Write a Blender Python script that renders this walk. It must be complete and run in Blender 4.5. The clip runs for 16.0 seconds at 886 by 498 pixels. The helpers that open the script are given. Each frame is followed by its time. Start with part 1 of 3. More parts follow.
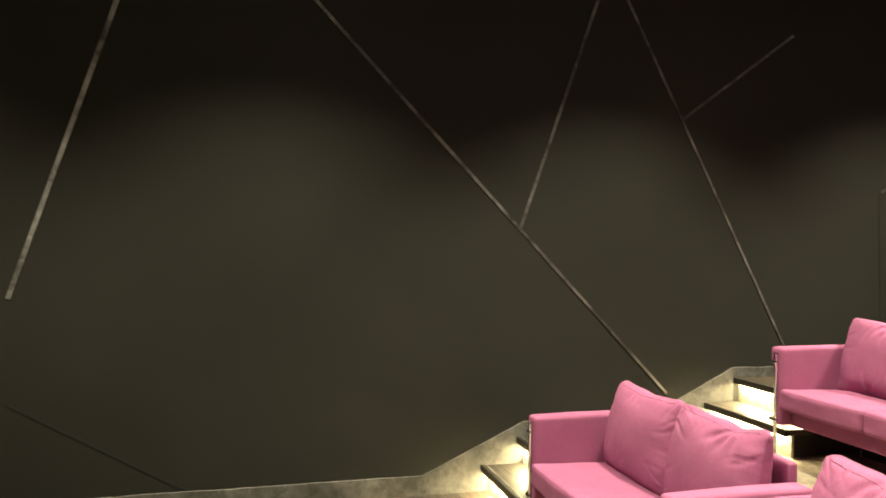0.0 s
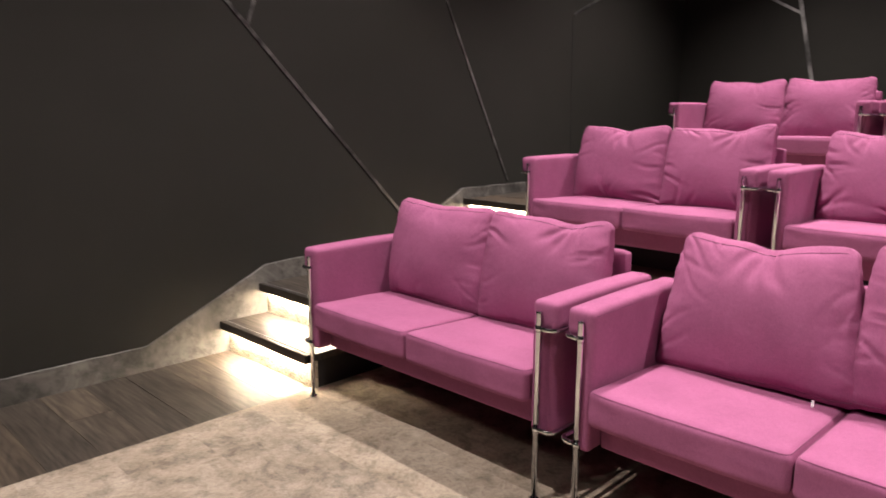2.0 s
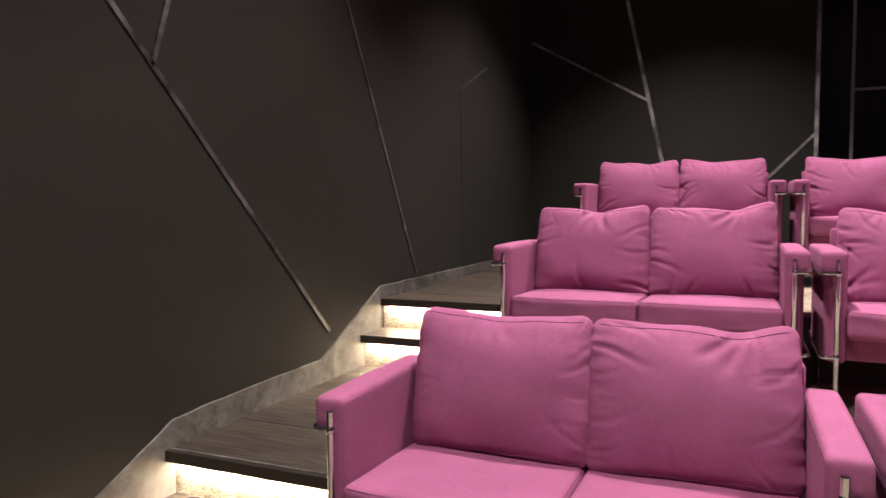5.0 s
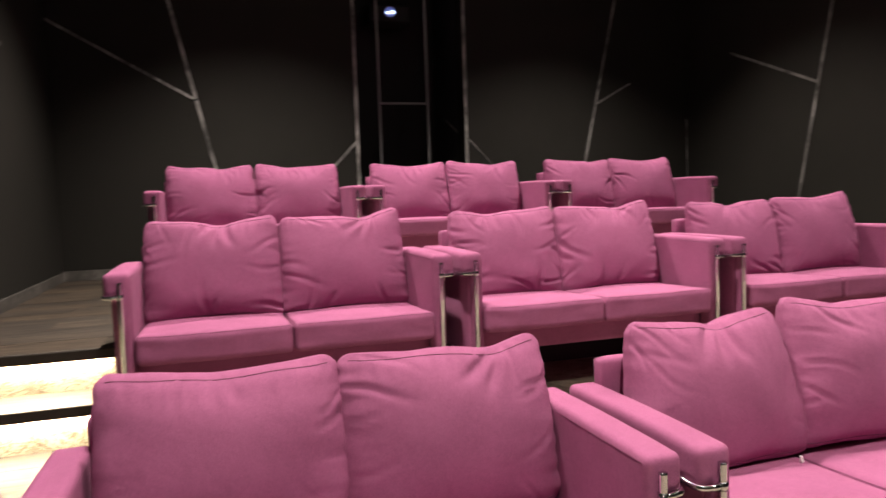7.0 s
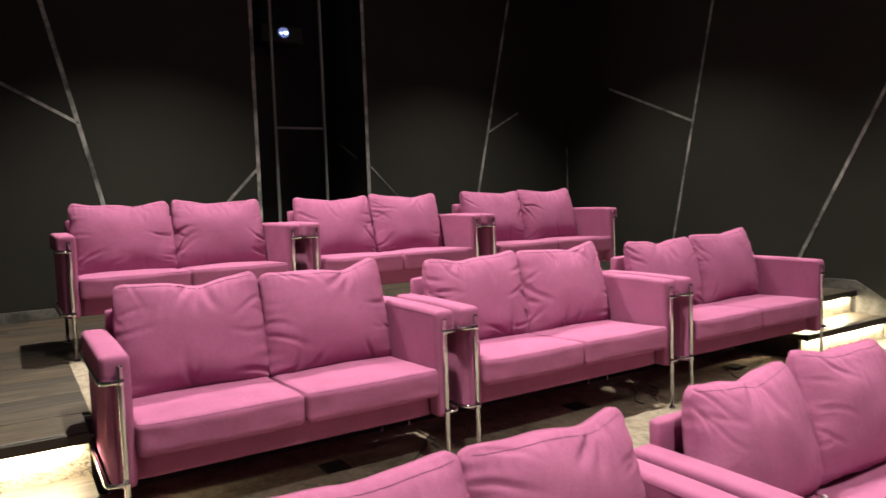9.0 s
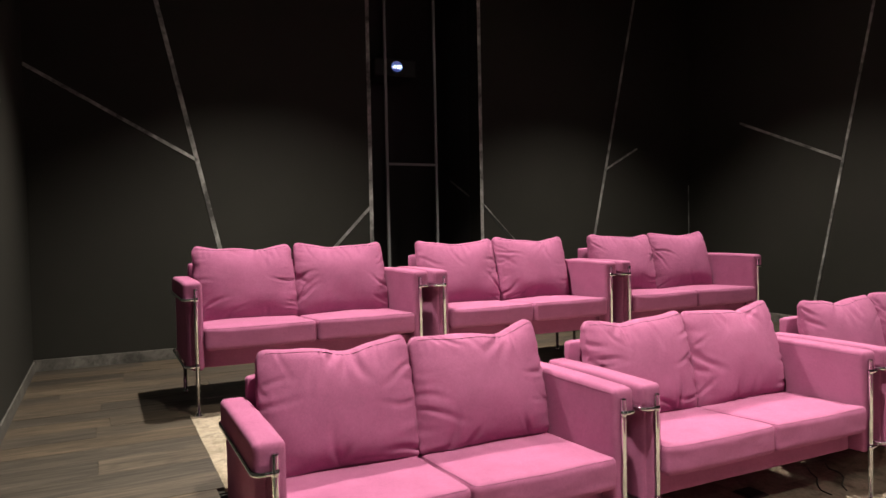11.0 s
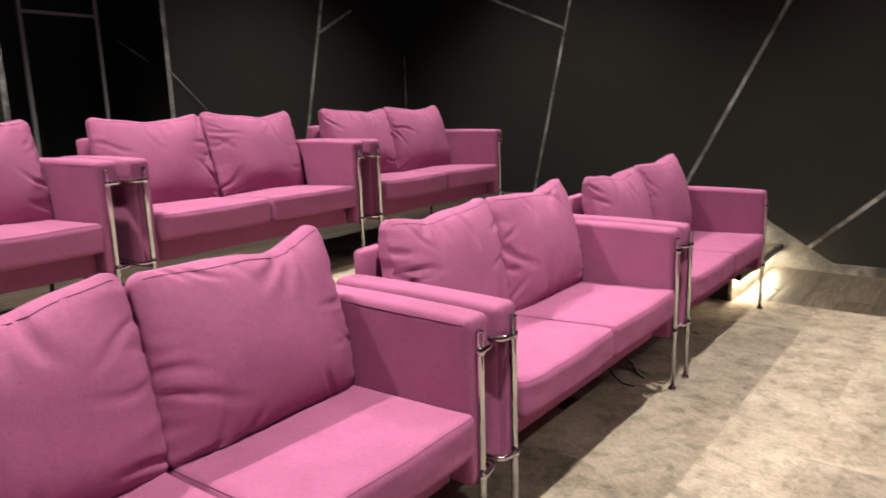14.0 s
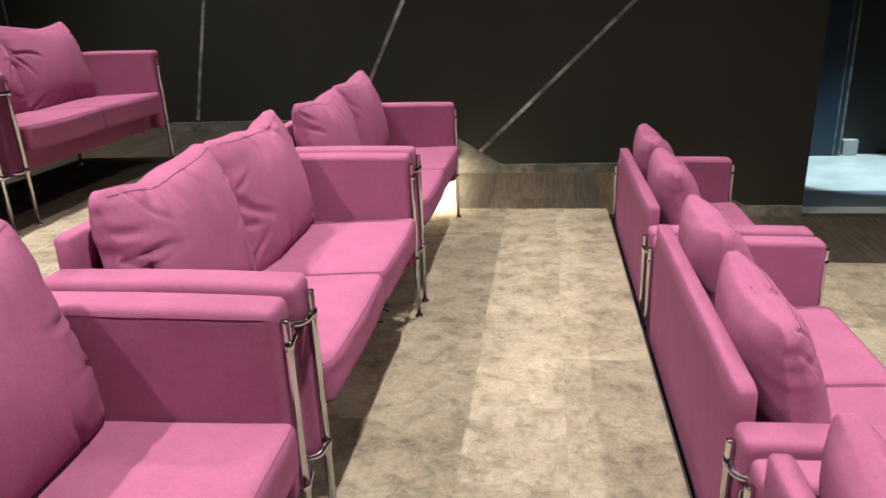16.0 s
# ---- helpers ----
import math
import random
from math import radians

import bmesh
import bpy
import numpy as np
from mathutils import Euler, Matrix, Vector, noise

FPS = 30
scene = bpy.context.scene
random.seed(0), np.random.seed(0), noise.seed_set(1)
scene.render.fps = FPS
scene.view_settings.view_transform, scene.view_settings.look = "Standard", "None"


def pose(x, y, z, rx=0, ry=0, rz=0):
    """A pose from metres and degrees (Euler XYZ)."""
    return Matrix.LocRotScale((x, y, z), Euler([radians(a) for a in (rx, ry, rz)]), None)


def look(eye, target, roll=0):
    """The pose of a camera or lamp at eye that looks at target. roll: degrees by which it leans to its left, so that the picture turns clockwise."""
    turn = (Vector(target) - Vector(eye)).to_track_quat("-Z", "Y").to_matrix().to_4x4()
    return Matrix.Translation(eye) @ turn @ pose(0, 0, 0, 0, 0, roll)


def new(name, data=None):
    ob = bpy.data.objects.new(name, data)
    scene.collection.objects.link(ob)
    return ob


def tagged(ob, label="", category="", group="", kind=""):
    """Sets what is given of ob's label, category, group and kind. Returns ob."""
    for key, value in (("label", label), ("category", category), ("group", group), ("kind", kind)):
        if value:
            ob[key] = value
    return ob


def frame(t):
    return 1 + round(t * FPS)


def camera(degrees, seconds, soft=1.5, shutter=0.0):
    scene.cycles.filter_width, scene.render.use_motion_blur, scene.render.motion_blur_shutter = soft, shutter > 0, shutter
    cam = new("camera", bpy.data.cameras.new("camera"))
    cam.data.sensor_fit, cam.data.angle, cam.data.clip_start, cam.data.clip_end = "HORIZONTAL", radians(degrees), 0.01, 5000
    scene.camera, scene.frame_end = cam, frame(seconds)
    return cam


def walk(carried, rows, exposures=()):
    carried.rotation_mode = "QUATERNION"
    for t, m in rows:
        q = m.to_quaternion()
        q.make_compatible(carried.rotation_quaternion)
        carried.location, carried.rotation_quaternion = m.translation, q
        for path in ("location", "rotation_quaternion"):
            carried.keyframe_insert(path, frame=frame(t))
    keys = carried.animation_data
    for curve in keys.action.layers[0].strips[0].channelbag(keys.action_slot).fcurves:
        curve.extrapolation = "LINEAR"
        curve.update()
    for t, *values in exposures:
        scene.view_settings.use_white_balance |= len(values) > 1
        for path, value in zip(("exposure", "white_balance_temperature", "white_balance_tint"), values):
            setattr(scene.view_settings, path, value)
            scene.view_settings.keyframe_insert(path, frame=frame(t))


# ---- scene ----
cam = camera(64.5, 16.0, 1.5, 0.4)
PATH = [
    (0, (0.101, 0.198, 1.593), (0.617, 2.131, 1.602), 0.9),
    (0.5, (-0.02, 0.396, 1.503), (0.685, 2.265, 1.424), 0.8),
    (1, (-0.167, 0.638, 1.417), (0.816, 2.365, 1.197), 0.6),
    (1.5, (-0.221, 0.911, 1.332), (0.967, 2.494, 1.044), 0.5),
    (2, (-0.214, 1.195, 1.288), (1.189, 2.571, 0.916), 0.2),
    (2.5, (-0.249, 1.437, 1.269), (1.267, 2.658, 0.811), 0.0),
    (3, (-0.273, 1.672, 1.253), (1.362, 2.762, 0.88), -0.1),
    (3.2, (-0.264, 1.778, 1.239), (1.402, 2.862, 1.013), -0.0),
    (5.3, (-0.069, 2.82, 1.257), (1.821, 3.46, 1.132), -1.0),
    (5.5, (-0.04, 2.87, 1.262), (1.891, 3.376, 1.135), -1.2),
    (6, (0.008, 3.048, 1.277), (2.0, 3.175, 1.15), -1.5),
    (6.5, (0.102, 3.233, 1.278), (2.082, 2.99, 1.142), -1.7),
    (7, (0.265, 3.424, 1.295), (2.165, 2.815, 1.149), -1.9),
    (7.5, (0.39, 3.632, 1.345), (2.136, 2.67, 1.191), -2.2),
    (8, (0.429, 3.86, 1.42), (2.103, 2.776, 1.264), -2.1),
    (8.5, (0.5, 4.009, 1.475), (2.174, 2.925, 1.319), -2.0),
    (9, (0.622, 4.08, 1.533), (2.315, 3.026, 1.387), -2.0),
    (9.5, (0.723, 4.157, 1.589), (2.49, 3.229, 1.458), -1.7),
    (10, (0.807, 4.221, 1.641), (2.612, 3.364, 1.542), -1.6),
    (10.2, (0.848, 4.244, 1.659), (2.658, 3.397, 1.574), -1.4),
    (12.3, (1.71, 4.136, 1.6), (3.407, 3.078, 1.566), -1.1),
    (12.5, (1.779, 4.122, 1.574), (3.437, 3.005, 1.521), -1.0),
    (13, (1.954, 4.04, 1.549), (3.513, 2.794, 1.42), -1.1),
    (13.5, (2.091, 3.966, 1.564), (3.438, 2.508, 1.322), -1.5),
    (14, (2.173, 3.913, 1.577), (3.378, 2.368, 1.177), -1.7),
    (14.5, (2.267, 3.877, 1.611), (3.228, 2.193, 1.119), -1.8),
    (15, (2.348, 3.866, 1.639), (3.024, 2.071, 1.073), -2.0),
    (15.5, (2.47, 3.807, 1.641), (2.935, 1.963, 1.023), -2.2),
    (16, (2.635, 3.751, 1.618), (2.919, 1.888, 0.949), -2.4),
]
EXPOSURES = [(0, 0.62, 7900, -7), (0.6, 0.52, 7400, 0), (1.2, 0.12, 6600, 12), (2.5, 0.0, 6350, 18), (5.5, -0.07, 6500, 21), (7, -0.05, 6750, 15),
             (8, -0.02, 6950, 14), (8.5, 0.04, 6700, 9), (9.5, 0.16, 6550, 3), (10.5, 0.14, 6600, 4), (12.5, 0.14, 7200, 14), (13, 0.06, 7050, 15), (13.5, 0.02, 6600, 13), (14.5, -0.08, 6350, 5),
             (16, -0.15, 6350, 5)]
walk(cam, [(t, look(eye, target, roll)) for t, eye, target, roll in PATH], EXPOSURES)

# ---------------------------------------------------------------- plan, in metres
LEFT, RIGHT, BACK, FRONT, TOP = 4.676, -1.543, 6.833, -3.4, 4.1   # wall faces and ceiling
T2, T3 = 0.345, 0.695                                            # heights of the two upper tiers
EDGE2, EDGE3 = 2.243, 3.835                                       # platform edges behind the sofas
N1, N2, N3, N4 = 1.58, 1.83, 3.29, 3.54                          # nosings of the aisle steps
AISLE_L, AISLE_R = 3.86, -0.45                                   # inner sides of the aisle steps
ROW_X = (1.578, 3.165, 4.98)
SEAT_Y = (3.148, 1.708, 0.268)
OPENING = (-2.3, 0.75)                                           # doorway in the right wall

# ---------------------------------------------------------------- light
world = bpy.data.worlds.new("dark_hall")
world.use_nodes = True
scene.world = world
world.node_tree.nodes["Background"].inputs[0].default_value = (0.02, 0.022, 0.026, 1)
world.node_tree.nodes["Background"].inputs[1].default_value = 0.15

SPOT_COLOUR, STEP_COLOUR = (1.0, 0.91, 0.81), (1.0, 0.83, 0.57)


def spot(x, y, power, size=100, blend=0.55):
    data = bpy.data.lights.new("downlight_lamp", "SPOT")
    data.energy, data.color, data.spot_size, data.spot_blend, data.shadow_soft_size = power, SPOT_COLOUR, radians(size), blend, 0.035
    ob = new("downlight_lamp", data)
    ob.matrix_world = look((x, y, TOP - 0.03), (x, y, 0))
    return ob


SPOTS = [(x, y) for x in (-2.1, 0.22, 2.55, 5.1) for y in (3.05, 0.2)]
for sx, sy in SPOTS:
    spot(sx, sy, {-2.1: 330, 0.22: 560, 2.55: 680, 5.1: 800}[sx] * (1.0 if sy > 1 else 0.60 if sx == 0.22 else 0.42 if sx < 1 else 0.84), 105 if sx > 5 else 100 if sy > 1 else 97, 0.7 if sy > 1 and sx < 5 else 0.85)


def area(name, m, sx, sy, power, colour):
    data = bpy.data.lights.new(name, "AREA")
    data.shape, data.size, data.size_y, data.energy, data.color = "RECTANGLE", sx, sy, power, colour
    ob = new(name, data)
    ob.matrix_world = m
    return ob


# ---------------------------------------------------------------- materials
def material(name, colour, rough=0.6, metal=0.0):
    m = bpy.data.materials.new(name)
    m.use_nodes = True
    b = m.node_tree.nodes["Principled BSDF"]
    b.inputs["Base Color"].default_value = (*colour, 1)
    b.inputs["Roughness"].default_value = rough
    b.inputs["Metallic"].default_value = metal
    return m, m.node_tree.nodes, m.node_tree.links, b


def noise_node(nodes, links, vector, scale, detail=4, rough=0.55):
    n = nodes.new("ShaderNodeTexNoise")
    n.inputs["Scale"].default_value, n.inputs["Detail"].default_value, n.inputs["Roughness"].default_value = scale, detail, rough
    if vector:
        links.new(vector, n.inputs["Vector"])
    return n


def ramp(nodes, links, value, stops):
    r = nodes.new("ShaderNodeValToRGB")
    while len(r.color_ramp.elements) < len(stops):
        r.color_ramp.elements.new(0.5)
    for e, (p, c) in zip(r.color_ramp.elements, stops):
        e.position, e.color = p, (*c, 1)
    links.new(value, r.inputs[0])
    return r


def bump(nodes, links, height, target, strength, distance):
    b = nodes.new("ShaderNodeBump")
    b.inputs["Strength"].default_value, b.inputs["Distance"].default_value = strength, distance
    links.new(height, b.inputs["Height"])
    links.new(b.outputs[0], target.inputs["Normal"])
    return b


def mixed(nodes, links, a, b, factor, mode="MIX"):
    m = nodes.new("ShaderNodeMix")
    m.data_type, m.blend_type = "RGBA", mode
    for value, slot in ((a, 6), (b, 7)):
        if isinstance(value, tuple):
            m.inputs[slot].default_value = (*value, 1)
        else:
            links.new(value, m.inputs[slot])
    if isinstance(factor, (int, float)):
        m.inputs[0].default_value = factor
    else:
        links.new(factor, m.inputs[0])
    return m.outputs[2]


def position(nodes, links, scale=(1, 1, 1), shuffle=0.0):
    g = nodes.new("ShaderNodeNewGeometry")
    m = nodes.new("ShaderNodeMapping")
    m.inputs["Scale"].default_value = scale
    links.new(g.outputs["Position"], m.inputs["Vector"])
    out = m.outputs[0]
    if shuffle:
        info = nodes.new("ShaderNodeObjectInfo")
        mul = nodes.new("ShaderNodeMath")
        mul.operation = "MULTIPLY"
        mul.inputs[1].default_value = shuffle
        links.new(info.outputs["Random"], mul.inputs[0])
        add = nodes.new("ShaderNodeVectorMath")
        links.new(out, add.inputs[0])
        links.new(mul.outputs[0], add.inputs[1])
        return add.outputs[0], info.outputs["Random"]
    return out


def fabric_material():
    m, n, l, b = material("pink_wool_fabric", (0.4, 0.1, 0.25), 0.95)
    b.inputs["Sheen Weight"].default_value = 0.025
    b.inputs["Sheen Roughness"].default_value = 0.5
    b.inputs["Sheen Tint"].default_value = (1.0, 0.62, 0.85, 1)
    b.inputs["Specular IOR Level"].default_value = 0.08
    p = position(n, l)
    fine = noise_node(n, l, p, 380, 3, 0.75)
    slub = noise_node(n, l, p, 85, 4, 0.75)
    wide = noise_node(n, l, p, 6, 5, 0.65)
    c1 = ramp(n, l, fine.outputs[0], [(0.3, (0.286, 0.089, 0.182)), (0.7, (0.376, 0.123, 0.240))])
    c2 = ramp(n, l, wide.outputs[0], [(0.3, (0.84, 0.83, 0.84)), (0.7, (1.02, 1.02, 1.02))])
    c3 = ramp(n, l, slub.outputs[0], [(0.28, (0.91, 0.905, 0.91)), (0.5, (1.0, 1.0, 1.0)), (0.74, (1.06, 1.07, 1.06))])
    c = mixed(n, l, c1.outputs[0], c2.outputs[0], 1.0, "MULTIPLY")
    l.new(mixed(n, l, c, c3.outputs[0], 1.0, "MULTIPLY"), b.inputs["Base Color"])
    weave = bump(n, l, fine.outputs[0], b, 0.4, 0.0015)
    soft = n.new("ShaderNodeBump")
    soft.inputs["Strength"].default_value, soft.inputs["Distance"].default_value = 0.28, 0.005
    l.new(noise_node(n, l, p, 22, 5, 0.62).outputs[0], soft.inputs["Height"])
    l.new(soft.outputs[0], weave.inputs["Normal"])
    return m


def wall_material():
    m, n, l, b = material("charcoal_wall_paint", (0.04, 0.038, 0.034), 0.78)
    b.inputs["Specular IOR Level"].default_value = 0.25
    p = position(n, l)
    wide = noise_node(n, l, p, 1.1, 4)
    fine = noise_node(n, l, p, 160, 4, 0.7)
    c = ramp(n, l, wide.outputs[0], [(0.3, (0.0118, 0.0112, 0.0094)), (0.7, (0.0162, 0.0153, 0.0129))])
    l.new(c.outputs[0], b.inputs["Base Color"])
    bump(n, l, fine.outputs[0], b, 0.25, 0.002)
    return m


def wood_material(name, dark, light, along="y", rough=0.5, vary=True):
    m, n, l, b = material(name, light, rough)
    grain = (34, 2.2, 34) if along == "y" else (2.2, 34, 34)
    p, rnd = position(n, l, grain, 37.0)
    fine = noise_node(n, l, p, 1.6, 6, 0.65)
    p2, _ = position(n, l, (9, 1.3, 9) if along == "y" else (1.3, 9, 9), 19.0)
    wide = noise_node(n, l, p2, 1.2, 4)
    c1 = ramp(n, l, fine.outputs[0], [(0.30, dark), (0.70, light)])
    c2 = ramp(n, l, wide.outputs[0], [(0.3, (0.62, 0.60, 0.58)), (0.7, (1.08, 1.06, 1.04))])
    tone = ramp(n, l, rnd, [(0.0, (0.46, 0.46, 0.48)), (0.3, (0.66, 0.66, 0.68)), (0.55, (0.95, 0.86, 0.76)), (0.8, (0.82, 0.81, 0.82)), (1.0, (1.22, 1.14, 1.04))])
    c = mixed(n, l, c1.outputs[0], c2.outputs[0], 1.0, "MULTIPLY")
    p3, _ = position(n, l, (6.5, 0.85, 6.5) if along == "y" else (0.85, 6.5, 6.5), 29.0)
    rings = n.new("ShaderNodeMath")
    rings.operation = "MULTIPLY"
    rings.inputs[1].default_value = 105.0
    l.new(noise_node(n, l, p3, 0.9, 2, 0.4).outputs[0], rings.inputs[0])
    wave = n.new("ShaderNodeMath")
    wave.operation = "SINE"
    l.new(rings.outputs[0], wave.inputs[0])
    c5 = ramp(n, l, wave.outputs[0], [(0.0, (1.05, 1.05, 1.05)), (0.45, (0.95, 0.95, 0.95)), (0.95, (0.50, 0.49, 0.48))])
    c = mixed(n, l, c, c5.outputs[0], 0.65 if vary else 0.2, "MULTIPLY")
    l.new(mixed(n, l, c, tone.outputs[0], 1.0, "MULTIPLY") if vary else c, b.inputs["Base Color"])
    r = ramp(n, l, fine.outputs[0], [(0.2, (0.62, 0.62, 0.62)), (0.8, (0.42, 0.42, 0.42))])
    l.new(r.outputs[0], b.inputs["Roughness"])
    bump(n, l, fine.outputs[0], b, 0.3, 0.002)
    return m


def skirting_material(name):
    """Grey board with worn, smeared patches of the dark wall paint."""
    m, n, l, b = material(name, (0.12, 0.11, 0.1), 0.6)
    p = position(n, l)
    wide = noise_node(n, l, p, 3.2, 5, 0.7)
    wide.inputs["Distortion"].default_value = 0.8
    blot = noise_node(n, l, p, 14, 6, 0.75)
    fine = noise_node(n, l, p, 120, 3, 0.7)
    c1 = ramp(n, l, wide.outputs[0], [(0.32, (0.036, 0.034, 0.031)), (0.5, (0.084, 0.079, 0.072)), (0.68, (0.150, 0.142, 0.131))])
    c2 = ramp(n, l, blot.outputs[0], [(0.36, (0.48, 0.47, 0.46)), (0.52, (1.0, 1.0, 1.0)), (0.7, (1.18, 1.17, 1.15))])
    l.new(mixed(n, l, c1.outputs[0], c2.outputs[0], 1.0, "MULTIPLY"), b.inputs["Base Color"])
    bump(n, l, fine.outputs[0], b, 0.3, 0.002)
    return m


def burl_material():
    """Pale burl veneer with curling grain."""
    m, n, l, b = material("pale_burl_riser", (0.4, 0.36, 0.3), 0.45)
    p = position(n, l, (1.0, 1.0, 1.8))
    warp = noise_node(n, l, p, 4.5, 3, 0.55)
    warp.inputs["Distortion"].default_value = 2.6
    rings = n.new("ShaderNodeMath")
    rings.operation = "MULTIPLY"
    rings.inputs[1].default_value = 62.0
    l.new(warp.outputs[0], rings.inputs[0])
    wave = n.new("ShaderNodeMath")
    wave.operation = "SINE"
    l.new(rings.outputs[0], wave.inputs[0])
    c1 = ramp(n, l, wave.outputs[0], [(0.0, (0.62, 0.57, 0.47)), (0.5, (0.52, 0.47, 0.38)), (0.9, (0.27, 0.235, 0.18))])
    c2 = ramp(n, l, noise_node(n, l, p, 9, 5, 0.7).outputs[0], [(0.34, (0.5, 0.49, 0.46)), (0.58, (1.0, 1.0, 1.0))])
    l.new(mixed(n, l, c1.outputs[0], c2.outputs[0], 1.0, "MULTIPLY"), b.inputs["Base Color"])
    return m


def carpet_material():
    m, n, l, b = material("mottled_beige_carpet", (0.3, 0.28, 0.24), 0.95)
    b.inputs["Specular IOR Level"].default_value = 0.1
    p, rnd = position(n, l, (1, 1, 1), 11.0)
    wide = noise_node(n, l, p, 4.5, 6, 0.7)
    blot = noise_node(n, l, p, 10, 9, 0.72)
    blot.inputs["Distortion"].default_value = 0.5
    fine = noise_node(n, l, p, 260, 2, 0.8)
    c1 = ramp(n, l, wide.outputs[0], [(0.28, (0.215, 0.176, 0.134)), (0.5, (0.315, 0.267, 0.211)), (0.72, (0.395, 0.341, 0.276))])
    c2 = ramp(n, l, blot.outputs[0], [(0.38, (0.66, 0.66, 0.66)), (0.50, (0.98, 0.98, 0.98)), (0.62, (1.10, 1.10, 1.10))])
    c3 = ramp(n, l, fine.outputs[0], [(0.25, (0.74, 0.74, 0.75)), (0.75, (1.14, 1.13, 1.12))])
    tone = ramp(n, l, rnd, [(0.0, (0.80, 0.80, 0.81)), (1.0, (1.10, 1.09, 1.07))])
    c = mixed(n, l, c1.outputs[0], c2.outputs[0], 1.0, "MULTIPLY")
    c = mixed(n, l, c, c3.outputs[0], 1.0, "MULTIPLY")
    tuft = noise_node(n, l, p, 58, 4, 0.72)
    tuft.inputs["Distortion"].default_value = 0.4
    c4 = ramp(n, l, tuft.outputs[0], [(0.30, (0.74, 0.73, 0.72)), (0.50, (1.0, 1.0, 1.0)), (0.72, (1.12, 1.12, 1.12))])
    c = mixed(n, l, c, c4.outputs[0], 1.0, "MULTIPLY")
    l.new(mixed(n, l, c, tone.outputs[0], 1.0, "MULTIPLY"), b.inputs["Base Color"])
    bump(n, l, fine.outputs[0], b, 0.5, 0.003)
    return m


def trim_material(name, rough, metal, tone=1.0):
    m, n, l, b = material(name, (0.5, 0.49, 0.47), rough, metal)
    s = noise_node(n, l, position(n, l), 4.2, 6, 0.78)
    c = ramp(n, l, s.outputs[0], [(p, tuple(v * tone for v in c)) for p, c in ((0.38, (0.045, 0.044, 0.043)), (0.52, (0.22, 0.217, 0.212)), (0.66, (0.46, 0.455, 0.445)))])
    l.new(c.outputs[0], b.inputs["Base Color"])
    return m


def chrome_material():
    m, n, l, b = material("polished_chrome", (0.64, 0.645, 0.67), 0.1, 1.0)
    s = noise_node(n, l, position(n, l), 40, 3)
    r = ramp(n, l, s.outputs[0], [(0.3, (0.06, 0.06, 0.06)), (0.7, (0.15, 0.15, 0.15))])
    l.new(r.outputs[0], b.inputs["Roughness"])
    return m


def glow_material(name, colour, strength):
    m = bpy.data.materials.new(name)
    m.use_nodes = True
    b = m.node_tree.nodes["Principled BSDF"]
    b.inputs["Emission Color"].default_value = (*colour, 1)
    b.inputs["Emission Strength"].default_value = strength
    return m


FABRIC = fabric_material()
WELT = material("dark_plum_welt", (0.19, 0.052, 0.115), 0.9)[0]
PIPING = material("dark_plum_piping", (0.13, 0.036, 0.079), 0.9)[0]
FABRIC_SEAM = material("plum_seam_thread", (0.19, 0.053, 0.116), 0.95)[0]
WALL = wall_material()
FLOOR_WOOD = wood_material("grey_brown_floor_wood", (0.034, 0.028, 0.022), (0.128, 0.104, 0.079))
SKIRT_WOOD = skirting_material("weathered_grey_skirting")
RISER_WOOD = burl_material()
CARPET = carpet_material()
TRIM = trim_material("brushed_aluminium", 0.45, 0.25)
STEEL = trim_material("satin_steel_trim", 0.48, 0.7, 0.55)
FRAME = material("grey_anodised_frame", (0.22, 0.225, 0.23), 0.45, 0.2)[0]
CHROME = chrome_material()
BLACK = material("matt_black_paint", (0.012, 0.012, 0.013), 0.7)[0]
GROOVE = material("black_joint", (0.003, 0.003, 0.003), 0.85)[0]
NOSING = material("dark_bronze_nosing", (0.05, 0.043, 0.036), 0.4, 0.6)[0]
LED = glow_material("warm_led_strip", STEP_COLOUR, 30)
LENS = glow_material("blue_projector_glow", (0.03, 0.13, 0.75), 0.28)
CORE = glow_material("white_projector_core", (0.55, 0.75, 1.0), 5)
DOWNLIGHT = glow_material("lit_downlight_glass", (1.0, 0.91, 0.81), 165)
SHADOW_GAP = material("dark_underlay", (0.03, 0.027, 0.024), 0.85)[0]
WHITE = material("white_plaster", (0.75, 0.77, 0.76), 0.6)[0]
RUBBER = material("black_rubber", (0.02, 0.02, 0.02), 0.6)[0]


# ---------------------------------------------------------------- mesh helpers
def box(bm, x0, x1, y0, y1, z0, z1, r=0.0, seg=2):
    m = pose((x0 + x1) / 2, (y0 + y1) / 2, (z0 + z1) / 2) @ Matrix.Diagonal((x1 - x0, y1 - y0, z1 - z0, 1))
    made = bmesh.ops.create_cube(bm, size=1, matrix=m)["verts"]
    if r:
        edges = list({e for v in made for e in v.link_edges})
        bmesh.ops.bevel(bm, geom=edges, offset=r, segments=seg, affect="EDGES", profile=0.5)
    return bm


def boxed(x0, x1, y0, y1, z0, z1, r=0.0, seg=2):
    return box(bmesh.new(), x0, x1, y0, y1, z0, z1, r, seg)


def mesh_of(name, bm, mat, smooth=False):
    me = bpy.data.meshes.new(name)
    bm.normal_update()
    bm.to_mesh(me)
    bm.free()
    me.materials.append(mat)
    if smooth:
        me.shade_smooth()
    return me


